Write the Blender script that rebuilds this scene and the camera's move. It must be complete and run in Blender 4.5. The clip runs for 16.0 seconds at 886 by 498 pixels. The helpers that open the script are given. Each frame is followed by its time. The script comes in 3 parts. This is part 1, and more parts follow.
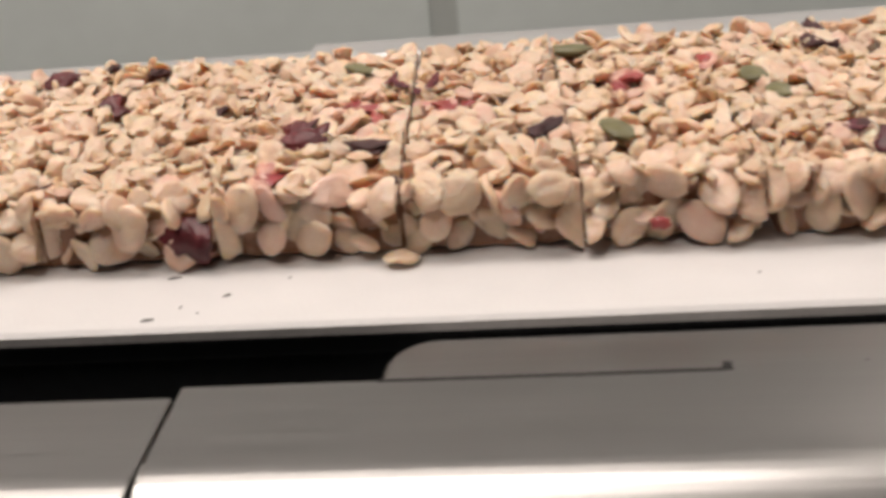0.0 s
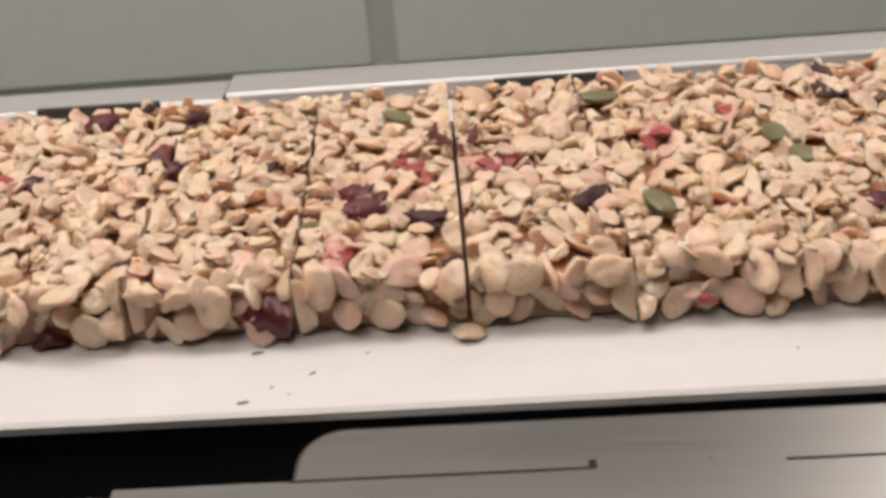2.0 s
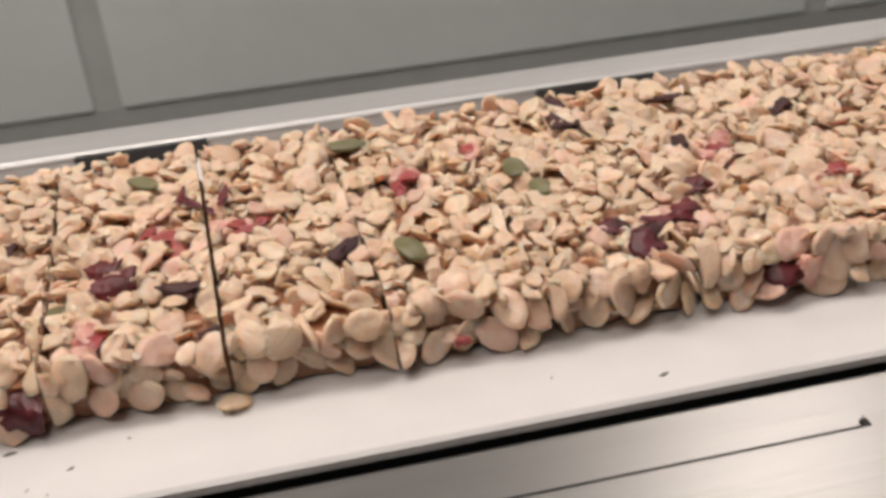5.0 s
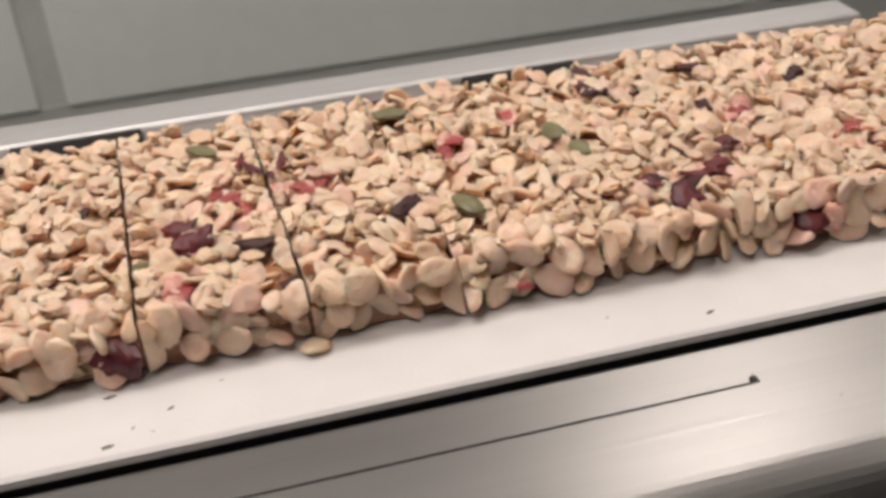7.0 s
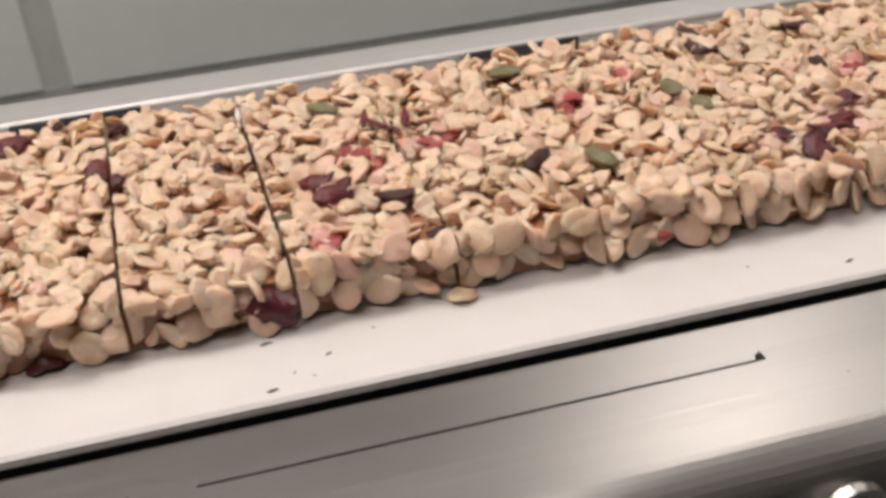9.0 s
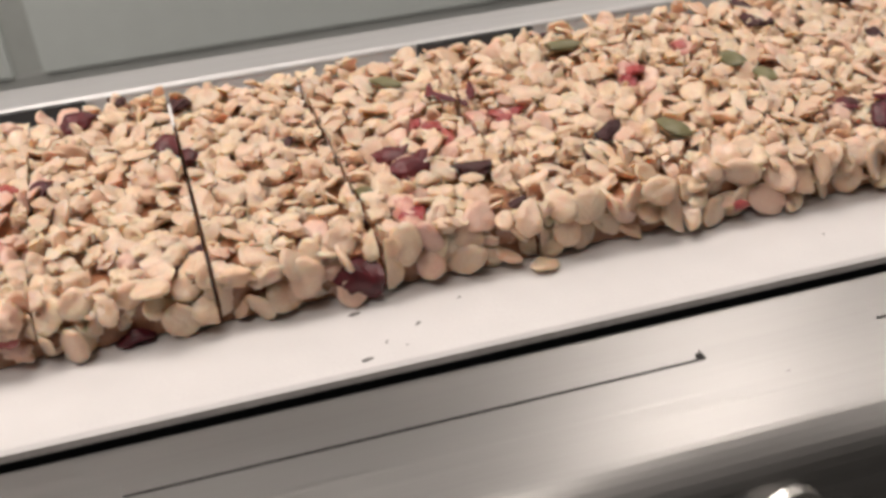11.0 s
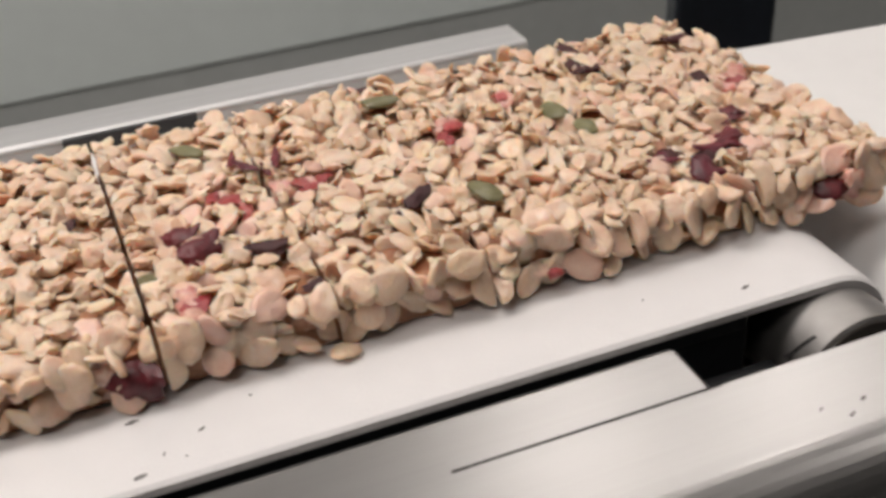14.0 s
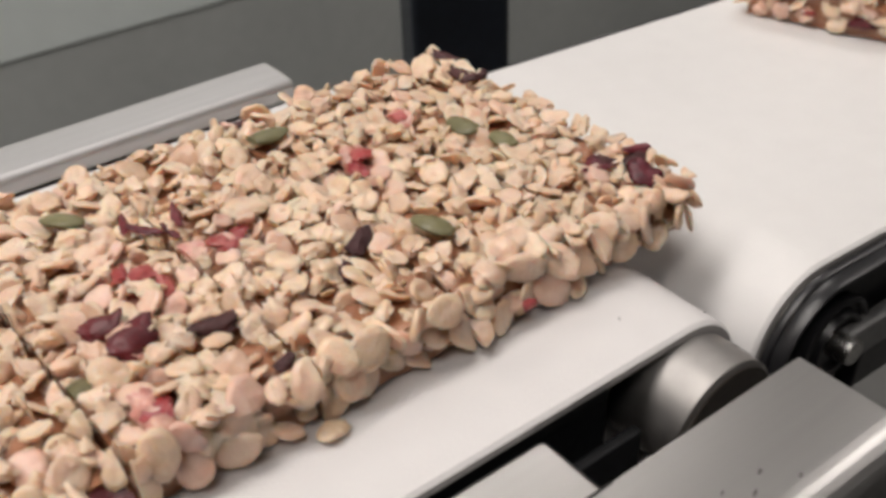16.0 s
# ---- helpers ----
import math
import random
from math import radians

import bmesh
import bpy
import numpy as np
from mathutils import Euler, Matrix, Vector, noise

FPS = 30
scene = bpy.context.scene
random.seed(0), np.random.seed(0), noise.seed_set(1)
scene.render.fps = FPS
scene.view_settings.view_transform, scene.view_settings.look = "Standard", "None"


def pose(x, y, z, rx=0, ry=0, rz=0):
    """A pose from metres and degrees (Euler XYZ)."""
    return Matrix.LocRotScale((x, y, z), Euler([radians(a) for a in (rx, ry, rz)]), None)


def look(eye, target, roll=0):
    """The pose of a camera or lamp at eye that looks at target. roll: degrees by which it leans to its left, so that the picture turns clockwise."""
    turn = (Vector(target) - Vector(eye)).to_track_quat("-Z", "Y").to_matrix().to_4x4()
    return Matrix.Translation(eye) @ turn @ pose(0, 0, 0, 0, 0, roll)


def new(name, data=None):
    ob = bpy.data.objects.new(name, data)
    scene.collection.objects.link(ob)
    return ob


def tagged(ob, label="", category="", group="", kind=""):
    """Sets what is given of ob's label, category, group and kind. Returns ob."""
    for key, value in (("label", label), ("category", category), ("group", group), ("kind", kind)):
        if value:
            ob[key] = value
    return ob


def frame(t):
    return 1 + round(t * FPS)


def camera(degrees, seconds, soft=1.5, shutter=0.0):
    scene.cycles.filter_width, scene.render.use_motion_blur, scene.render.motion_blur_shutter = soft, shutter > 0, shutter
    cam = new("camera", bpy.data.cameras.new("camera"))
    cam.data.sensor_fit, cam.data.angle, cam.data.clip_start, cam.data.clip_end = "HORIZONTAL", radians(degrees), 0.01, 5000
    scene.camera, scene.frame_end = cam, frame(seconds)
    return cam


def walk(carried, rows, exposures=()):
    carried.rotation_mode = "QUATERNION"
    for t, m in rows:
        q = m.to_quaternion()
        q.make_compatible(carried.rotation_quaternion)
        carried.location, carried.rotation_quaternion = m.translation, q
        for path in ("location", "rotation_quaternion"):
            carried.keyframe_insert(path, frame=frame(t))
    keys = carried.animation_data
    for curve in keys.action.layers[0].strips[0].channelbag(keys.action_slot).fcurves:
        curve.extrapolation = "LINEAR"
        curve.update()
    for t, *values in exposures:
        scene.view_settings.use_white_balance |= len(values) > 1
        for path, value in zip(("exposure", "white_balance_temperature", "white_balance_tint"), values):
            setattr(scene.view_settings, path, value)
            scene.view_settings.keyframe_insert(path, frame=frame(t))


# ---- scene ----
# ---- camera ----
BELT_SPEED = 0.0213      # metres a second, towards +x
PATH = [
    (0.0, (0.0840, -0.2450, 1.0190), (-0.1210, 1.5280, 0.1180), -5.7),
    (0.5, (0.0937, -0.2510, 1.0320), (-0.0374, 1.5280, 0.1270), -5.8),
    (1.0, (0.0903, -0.2540, 1.0560), (-0.0217, 1.4910, 0.0850), -5.6),
    (1.5, (0.0920, -0.2470, 1.0690), (-0.0161, 1.4650, 0.0410), -5.2),
    (2.0, (0.0986, -0.2440, 1.0700), (-0.0044, 1.4480, 0.0100), -5.2),
    (2.5, (0.1042, -0.2430, 1.0690), (0.0093, 1.4450, 0.0000), -5.2),
    (3.0, (0.1089, -0.2390, 1.0670), (0.0379, 1.4550, 0.0070), -5.1),
    (3.5, (0.1156, -0.2370, 1.0640), (0.0906, 1.4610, 0.0080), -5.4),
    (4.0, (0.1412, -0.2390, 1.0680), (0.2262, 1.4540, 0.0070), -5.3),
    (4.5, (0.1668, -0.2390, 1.0760), (0.3838, 1.4460, 0.0200), -4.6),
    (7.0, (0.1811, -0.2590, 1.0820), (0.5521, 1.3910, 0.0150), -3.8),
    (7.5, (0.1817, -0.2600, 1.0820), (0.5388, 1.3870, 0.0040), -3.9),
    (8.0, (0.1884, -0.2620, 1.0830), (0.5374, 1.3820, -0.0030), -4.2),
    (8.5, (0.1880, -0.2610, 1.0820), (0.5380, 1.3820, -0.0030), -4.2),
    (9.0, (0.1827, -0.2570, 1.0790), (0.5357, 1.3780, -0.0180), -4.2),
    (9.5, (0.1834, -0.2510, 1.0770), (0.5393, 1.3770, -0.0280), -4.3),
    (10.0, (0.1860, -0.2520, 1.0760), (0.5490, 1.3680, -0.0380), -4.2),
    (12.5, (0.2122, -0.2540, 1.0850), (0.6512, 1.3350, -0.0480), -4.8),
    (13.0, (0.2229, -0.2430, 1.0830), (0.7379, 1.3430, -0.0220), -3.7),
    (13.5, (0.2685, -0.2350, 1.0790), (0.7705, 1.3570, -0.0220), -4.0),
    (14.0, (0.3012, -0.2360, 1.0780), (0.8372, 1.3450, -0.0240), -4.1),
    (14.5, (0.2928, -0.2110, 1.0910), (0.9909, 1.3100, -0.0040), -2.5),
    (15.0, (0.2935, -0.1940, 1.0930), (1.0985, 1.2550, -0.0260), -2.6),
    (15.5, (0.3002, -0.1840, 1.0850), (1.1871, 1.2000, -0.0540), -3.1),
    (16.0, (0.3038, -0.1780, 1.0790), (1.2778, 1.1360, -0.0720), -1.9),
]
cam = camera(45.8, 16.0, soft=3.4, shutter=0.5)
cam.data.dof.use_dof, cam.data.dof.focus_distance, cam.data.dof.aperture_fstop = True, 0.33, 20.0
# the phone's own exposure dips a little early on, and its white balance turns cooler towards the end
BALANCE = [(0.0, 0.0, 6640, 10), (2.0, -0.10, 6640, 10), (4.5, -0.12, 6640, 10), (7.0, -0.05, 6630, 10), (10.2, -0.03, 6620, 10), (13.0, 0.0, 6400, 9), (16.0, 0.0, 6320, 8)]
walk(cam, [(t, look(eye, target, roll)) for t, eye, target, roll in PATH], BALANCE)

# ---- world, lights ----
world = bpy.data.worlds.new("world")
scene.world = world
world.use_nodes = True
world.node_tree.nodes["Background"].inputs[0].default_value = (0.9, 0.95, 1.0, 1)
world.node_tree.nodes["Background"].inputs[1].default_value = 0.02
CEILING_Z = 2.9


def lamp(x, y, sx, sy, power, colour=(1.0, 0.905, 0.85)):
    data = bpy.data.lights.new("ceiling_lamp", "AREA")
    data.shape, data.size, data.size_y, data.energy, data.color = "RECTANGLE", sx, sy, power, colour
    ob = new("ceiling_lamp", data)
    ob.matrix_world = pose(x, y, CEILING_Z - 0.09)
    return ob


LAMPS = [(-1.3, 0.55, 1.16, 0.56, 15), (-0.45, -0.65, 1.16, 0.56, 11.5), (1.65, 1.6, 1.16, 0.56, 17), (-0.15, 0.45, 1.16, 0.56, 22), (2.55, 0.1, 1.16, 0.56, 11)]
for lx, ly, wide, deep, power in LAMPS:
    lamp(lx, ly, wide, deep, power)


# ---- materials ----
def material(name, colour, rough=0.5, metal=0.0, vary=0.08, scale=40.0, bump=0.0, bump_scale=300.0, per_object=0.0,
             second=None, coat=0.0, sss=0.0, stretch=(1, 1, 1), rough_vary=0.1):
    """Principled surface with two scales of tone, roughness and relief variation."""
    m = bpy.data.materials.new(name)
    m.use_nodes = True
    nt = m.node_tree
    n, link = nt.nodes, nt.links.new
    p = n["Principled BSDF"]
    coord = n.new("ShaderNodeTexCoord")
    mapping = n.new("ShaderNodeMapping")
    mapping.inputs["Scale"].default_value = stretch
    link(coord.outputs["Object"], mapping.inputs["Vector"])
    big, small = n.new("ShaderNodeTexNoise"), n.new("ShaderNodeTexNoise")
    big.inputs["Scale"].default_value, big.inputs["Detail"].default_value = scale, 4
    small.inputs["Scale"].default_value, small.inputs["Detail"].default_value = scale * 9, 3
    link(mapping.outputs[0], big.inputs["Vector"])
    link(mapping.outputs[0], small.inputs["Vector"])
    mix = n.new("ShaderNodeMix")
    mix.data_type = "RGBA"
    other = second or tuple(c * (1 - 2.2 * vary) for c in colour)
    mix.inputs["A"].default_value, mix.inputs["B"].default_value = (*colour, 1), (*other, 1)
    add = n.new("ShaderNodeMath")
    add.operation = "MULTIPLY_ADD"
    link(small.outputs["Fac"], add.inputs[0])
    add.inputs[1].default_value = 0.5
    link(big.outputs["Fac"], add.inputs[2])
    ramp = n.new("ShaderNodeMapRange")
    ramp.inputs["From Min"].default_value, ramp.inputs["From Max"].default_value = 0.5, 1.0
    link(add.outputs[0], ramp.inputs["Value"])
    link(ramp.outputs[0], mix.inputs["Factor"])
    out = mix.outputs["Result"]
    if per_object:
        info, hsv = n.new("ShaderNodeObjectInfo"), n.new("ShaderNodeHueSaturation")
        value, hue = n.new("ShaderNodeMapRange"), n.new("ShaderNodeMapRange")
        value.inputs["To Min"].default_value, value.inputs["To Max"].default_value = 1 - per_object, 1 + per_object * 0.45
        link(info.outputs["Random"], value.inputs["Value"])
        link(value.outputs[0], hsv.inputs["Value"])
        wrap = n.new("ShaderNodeMath")
        wrap.operation = "MULTIPLY"
        wrap.inputs[1].default_value = 7.31
        fract = n.new("ShaderNodeMath")
        fract.operation = "FRACT"
        link(info.outputs["Random"], wrap.inputs[0])
        link(wrap.outputs[0], fract.inputs[0])
        link(fract.outputs[0], hue.inputs["Value"])
        hue.inputs["To Min"].default_value, hue.inputs["To Max"].default_value = 0.490, 0.503
        link(hue.outputs[0], hsv.inputs["Hue"])
        link(out, hsv.inputs["Color"])
        out = hsv.outputs[0]
    link(out, p.inputs["Base Color"])
    p.inputs["Metallic"].default_value = metal
    rr = n.new("ShaderNodeMapRange")
    rr.inputs["To Min"].default_value, rr.inputs["To Max"].default_value = max(0.03, rough - rough_vary), min(1, rough + rough_vary)
    link(small.outputs["Fac"], rr.inputs["Value"])
    link(rr.outputs[0], p.inputs["Roughness"])
    p.inputs["Coat Weight"].default_value, p.inputs["Coat Roughness"].default_value = coat, 0.14
    if sss:
        p.inputs["Subsurface Weight"].default_value = sss
        p.inputs["Subsurface Radius"].default_value = (1.0, 0.69, 0.47)
        p.inputs["Subsurface Scale"].default_value = 0.0028
    if bump:
        grain, b = n.new("ShaderNodeTexNoise"), n.new("ShaderNodeBump")
        grain.inputs["Scale"].default_value, grain.inputs["Detail"].default_value = bump_scale, 4
        link(mapping.outputs[0], grain.inputs["Vector"])
        link(grain.outputs["Fac"], b.inputs["Height"])
        b.inputs["Strength"].default_value, b.inputs["Distance"].default_value = bump, 0.001
        link(b.outputs[0], p.inputs["Normal"])
        link(b.outputs[0], p.inputs["Coat Normal"])
    return m


def glowing(name, colour, strength):
    m = bpy.data.materials.new(name)
    m.use_nodes = True
    p = m.node_tree.nodes["Principled BSDF"]
    p.inputs["Base Color"].default_value = (*colour, 1)
    p.inputs["Emission Color"].default_value, p.inputs["Emission Strength"].default_value = (*colour, 1), strength
    return m


M_GRAIN = material("puffed_grain", (0.83, 0.66, 0.495), 0.42, vary=0.1, scale=170, bump=0.9, bump_scale=420, per_object=0.12,
                   second=(0.73, 0.515, 0.365), coat=0.5, sss=0.85)
M_PINK = material("pale_pink_grain", (0.80, 0.58, 0.455), 0.42, vary=0.15, scale=150, bump=0.5, bump_scale=520, per_object=0.12,
                  second=(0.74, 0.47, 0.36), coat=0.3, sss=0.6)
M_STAIN = material("berry_stained_grain", (0.80, 0.56, 0.44), 0.4, vary=0.15, scale=230, bump=0.5, bump_scale=520, per_object=0.15,
                   second=(0.58, 0.20, 0.17), coat=0.35, sss=0.6)
M_TOAST = material("toasted_grain", (0.78, 0.58, 0.42), 0.42, vary=0.15, scale=170, bump=0.5, bump_scale=520, per_object=0.12,
                   second=(0.70, 0.47, 0.32), coat=0.3, sss=0.7)
# syrup brown, deepened so that its colour carries the shade between the grains
M_CORE = material("shaded_syrup_core", (0.42, 0.20, 0.11), 0.38, vary=0.2, scale=220, bump=0.9, bump_scale=300, coat=0.4, sss=0.5,
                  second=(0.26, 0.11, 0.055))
M_BERRY = material("dried_cranberry", (0.16, 0.012, 0.019), 0.5, vary=0.3, scale=240, bump=0.7, bump_scale=330, per_object=0.3,
                   second=(0.055, 0.006, 0.010), coat=0.1, sss=0.3)
M_RED = material("red_berry", (0.33, 0.04, 0.042), 0.36, vary=0.3, scale=240, bump=0.6, bump_scale=300, per_object=0.25,
                 second=(0.44, 0.11, 0.09), coat=0.2, sss=0.5)
M_RAISIN = material("raisin", (0.085, 0.02, 0.02), 0.6, vary=0.3, scale=220, bump=0.9, bump_scale=380, per_object=0.3, coat=0.0)
M_SEED = material("pumpkin_seed", (0.205, 0.185, 0.085), 0.45, vary=0.18, scale=140, bump=0.4, bump_scale=330, per_object=0.2,
                  second=(0.125, 0.12, 0.055), coat=0.2)
M_BELT = material("white_belt", (0.72, 0.705, 0.70), 0.5, vary=0.035, scale=9, bump=0.12, bump_scale=900, rough_vary=0.06)
M_BELT_NEW = material("clean_white_belt", (0.78, 0.77, 0.76), 0.48, vary=0.03, scale=9, bump=0.1, bump_scale=900, rough_vary=0.05)
M_BELT_EDGE = material("belt_edge_rubber", (0.66, 0.64, 0.63), 0.6, vary=0.12, scale=60)
M_STEEL = material("brushed_steel", (0.40, 0.392, 0.383), 0.34, 1.0, vary=0.03, scale=10, bump=0.008, bump_scale=60,
                   stretch=(0.2, 9, 9), rough_vary=0.06)
M_GUIDE = material("matt_guide_steel", (0.55, 0.55, 0.55), 0.58, 1.0, vary=0.05, scale=14, bump=0.01, bump_scale=60, stretch=(0.3, 6, 6), rough_vary=0.08)
M_ROLLER = material("turned_steel", (0.40, 0.385, 0.37), 0.50, 1.0, vary=0.08, scale=18, rough_vary=0.10)
M_ROLLER_END = material("dull_roller_end", (0.07, 0.058, 0.048), 0.55, 0.0, vary=0.15, scale=60)
M_CHROME = material("bolt_steel", (0.62, 0.61, 0.59), 0.28, 1.0, vary=0.05, scale=60, rough_vary=0.05)
# near-black: the shade of the gap under the belt, put into the colour
M_DARK = material("gap_shade_black", (0.010, 0.011, 0.014), 0.6, 0.0, vary=0.2, scale=30)
M_BLACK = material("black_plastic", (0.016, 0.016, 0.018), 0.34, vary=0.2, scale=60, bump=0.1, bump_scale=300)
M_POST = material("black_column_paint", (0.012, 0.016, 0.026), 0.42, vary=0.2, scale=20, bump=0.1, bump_scale=200)
M_GREY = material("grey_strut", (0.30, 0.30, 0.30), 0.4, 0.7, vary=0.1, scale=50)
M_PANEL = material("grey_wall_panel", (0.75, 0.81, 0.79), 0.45, vary=0.04, scale=2.5, bump=0.05, bump_scale=60)
M_PANEL_JOINT = material("panel_joint", (0.55, 0.585, 0.56), 0.5, vary=0.06, scale=8)
M_PLINTH = material("grey_plinth", (0.45, 0.47, 0.455), 0.6, vary=0.06, scale=4)
M_FLOOR = material("grey_floor", (0.16, 0.16, 0.155), 0.45, vary=0.08, scale=3, bump=0.06, bump_scale=80)
M_WALL = material("white_wall", (0.72, 0.72, 0.70), 0.6, vary=0.03, scale=2)
M_SOUTH = material("dark_grey_wall", (0.24, 0.24, 0.24), 0.6, vary=0.05, scale=2)
M_CEILING = material("ceiling_paint", (0.34, 0.335, 0.33), 0.7, vary=0.03, scale=2)
M_SPECK = material("dark_speck", (0.016, 0.014, 0.014), 0.7, vary=0.2, scale=200)
M_CRUMB = material("grey_smudge", (0.15, 0.14, 0.135), 0.7, vary=0.2, scale=300)
M_TUBE = glowing("lamp_diffuser", (1.0, 0.90, 0.82), 2.0)


# ---- mesh helpers ----
def to_mesh(name, bm, mat, smooth=None):
    me = bpy.data.meshes.new(name)
    bm.normal_update()
    if smooth is not None:
        areas = sorted(f.calc_area() for f in bm.faces)
        large = 4 * areas[len(areas) // 2] if smooth > 0 else math.inf
        smooth = abs(smooth)
        for f in bm.faces:
            f.smooth = len(areas) < 8 or f.calc_area() < large
        for e in bm.edges:
            if len(e.link_faces) == 2 and e.calc_face_angle(0) > radians(smooth):
                e.smooth = False
    bm.to_mesh(me)
    bm.free()
    me.materials.append(mat)
    return me


def part(name, bm, mat, parent=None, label="", smooth=24, m=None):
    ob = new(name, to_mesh(name, bm, mat, smooth))
    if parent:
        ob.parent = parent
    if m is not None:
        ob.matrix_basis = m
    if label:
        tagged(ob, label)
    return ob


def empty(name, m, label, category, group="", kind=""):
    ob = new(name)
    ob.empty_display_size = 0.02
    ob.matrix_basis = m
    return tagged(ob, label, category, group, kind)


def box(x0, x1, y0, y1, z0, z1, bevel=0.0, segments=2):
    bm = bmesh.new()
    bmesh.ops.create_cube(bm, size=1)
    for v in bm.verts:
        v.co = Vector((x0 + (v.co.x + 0.5) * (x1 - x0), y0 + (v.co.y + 0.5) * (y1 - y0), z0 + (v.co.z + 0.5) * (z1 - z0)))
    if bevel:
        bmesh.ops.bevel(bm, geom=bm.edges[:], offset=bevel, segments=segments, profile=0.5, affect="EDGES")
    return bm


def extrude(points, a0, a1, axis="x", bevel=0.0):
    """A closed outline, (y, z) along x or (x, z) along y, pulled from a0 to a1."""
    bm = bmesh.new()
    def at(a, p):
        return (a, p[0], p[1]) if axis == "x" else (p[0], a, p[1])
    near = [bm.verts.new(at(a0, p)) for p in points]
    far = [bm.verts.new(at(a1, p)) for p in points]
    k = len(points)
    for i in range(k):
        bm.faces.new((near[i], near[(i + 1) % k], far[(i + 1) % k], far[i]))
    bm.faces.new(near)
    bm.faces.new(far)
    bmesh.ops.recalc_face_normals(bm, faces=bm.faces[:])
    if bevel:
        caps = [e for e in bm.edges if any(len(f.verts) == k for f in e.link_faces)]
        bmesh.ops.bevel(bm, geom=caps, offset=bevel, segments=2, profile=0.5, affect="EDGES")
    return bm


def sheet(line, thick):
    """The outline of a bent sheet: a line of points and the same line set off to its right-hand side."""
    off = []
    for i, p in enumerate(line):
        a, b = Vector(line[max(i - 1, 0)]), Vector(line[min(i + 1, len(line) - 1)])
        d = (b - a).normalized()
        off.append((p[0] + d.y * thick, p[1] - d.x * thick))
    return list(line) + off[::-1]


def arc(cx, cz, r, a0, a1, n):
    return [(cx + r * math.cos(radians(a0 + (a1 - a0) * i / n)), cz + r * math.sin(radians(a0 + (a1 - a0) * i / n))) for i in range(n + 1)]


def rounded_plate(x0, x1, y0, y1, z0, z1, corner, fold):
    """A plate with rounded far corners and a rounded upper edge."""
    outline = [(x0, y0), (x1, y0)] + arc(x1 - 0.0025, y1 - 0.0025, 0.0025, 0, 90, 6) + arc(x0 + corner, y1 - corner, corner, 90, 180, 6)
    bm = bmesh.new()
    lower = [bm.verts.new((p[0], p[1], z0)) for p in outline]
    upper = [bm.verts.new((p[0], p[1], z1)) for p in outline]
    k = len(outline)
    for i in range(k):
        bm.faces.new((lower[i], lower[(i + 1) % k], upper[(i + 1) % k], upper[i]))
    bm.faces.new(lower)
    lid = bm.faces.new(upper)
    bmesh.ops.recalc_face_normals(bm, faces=bm.faces[:])
    bmesh.ops.bevel(bm, geom=list(lid.edges), offset=fold, segments=8, profile=0.5, affect="EDGES")
    return bm


def lathe(profile, n=32, axis="z"):
    """A turned body from (radius, height) pairs, about z or y."""
    bm = bmesh.new()
    rings = []
    for r, h in profile:
        ring = []
        for i in range(n):
            c, s = r * math.cos(2 * math.pi * i / n), r * math.sin(2 * math.pi * i / n)
            ring.append(bm.verts.new((c, s, h) if axis == "z" else (c, h, s)))
        rings.append(ring)
    for a, b in zip(rings, rings[1:]):
        for i in range(n):
            bm.faces.new((a[i], a[(i + 1) % n], b[(i + 1) % n], b[i]))
    bm.faces.new(rings[0])
    bm.faces.new(rings[-1])
    bmesh.ops.recalc_face_normals(bm, faces=bm.faces[:])
    return bm


def smudge(s, x, y):
    """A thin, ragged fleck of dirt."""
    bm = bmesh.new()
    bmesh.ops.create_icosphere(bm, subdivisions=2, radius=1)
    for v in bm.verts:
        k = 1 + 0.5 * noise.noise(v.co * 2 + Vector((x * 900, y * 900, 0)))
        v.co = Vector((v.co.x * s * 0.5 * k, v.co.y * s * 0.2 * k, v.co.z * 0.00012))
    return bm


# ---- the room ----
FLOOR_BM = box(-3.2, 4.2, -3.2, 3.0, -0.1, 0.0)
tagged(part("floor", FLOOR_BM, M_FLOOR), "grey painted concrete factory floor", "floor", kind="structure")
tagged(part("ceiling", box(-3.2, 4.2, -3.2, 3.0, CEILING_Z, CEILING_Z + 0.1), M_CEILING), "plain grey factory ceiling", "ceiling", kind="structure")
tagged(part("wall_south", box(-3.2, 4.2, -3.3, -3.2, 0, CEILING_Z), M_SOUTH), "plain dark grey wall", "wall", kind="structure")
tagged(part("wall_north", box(-3.2, 4.2, 3.0, 3.1, 0, CEILING_Z), M_SOUTH), "plain dark grey wall", "wall", kind="structure")
tagged(part("wall_west", box(-3.3, -3.2, -3.2, 3.0, 0, CEILING_Z), M_SOUTH), "plain dark grey wall", "wall", kind="structure")
tagged(part("wall_east", box(4.2, 4.3, -3.2, 3.0, 0, CEILING_Z), M_SOUTH), "plain dark grey wall", "wall", kind="structure")


def ceiling_light(x, y, wide, deep):
    t = empty("ceiling_light", pose(x, y, CEILING_Z), "white rectangular ceiling light panel, switched on", "ceiling light", "ceiling lights")
    part("housing", box(-wide / 2 - 0.02, wide / 2 + 0.02, -deep / 2 - 0.02, deep / 2 + 0.02, -0.05, 0, 0.006), M_WALL, t)
    part("diffuser", box(-wide / 2, wide / 2, -deep / 2, deep / 2, -0.075, -0.05, 0.008), M_TUBE, t, "glowing opal diffuser")


for lx, ly, wide, deep, power in LAMPS:
    ceiling_light(lx, ly, wide, deep)

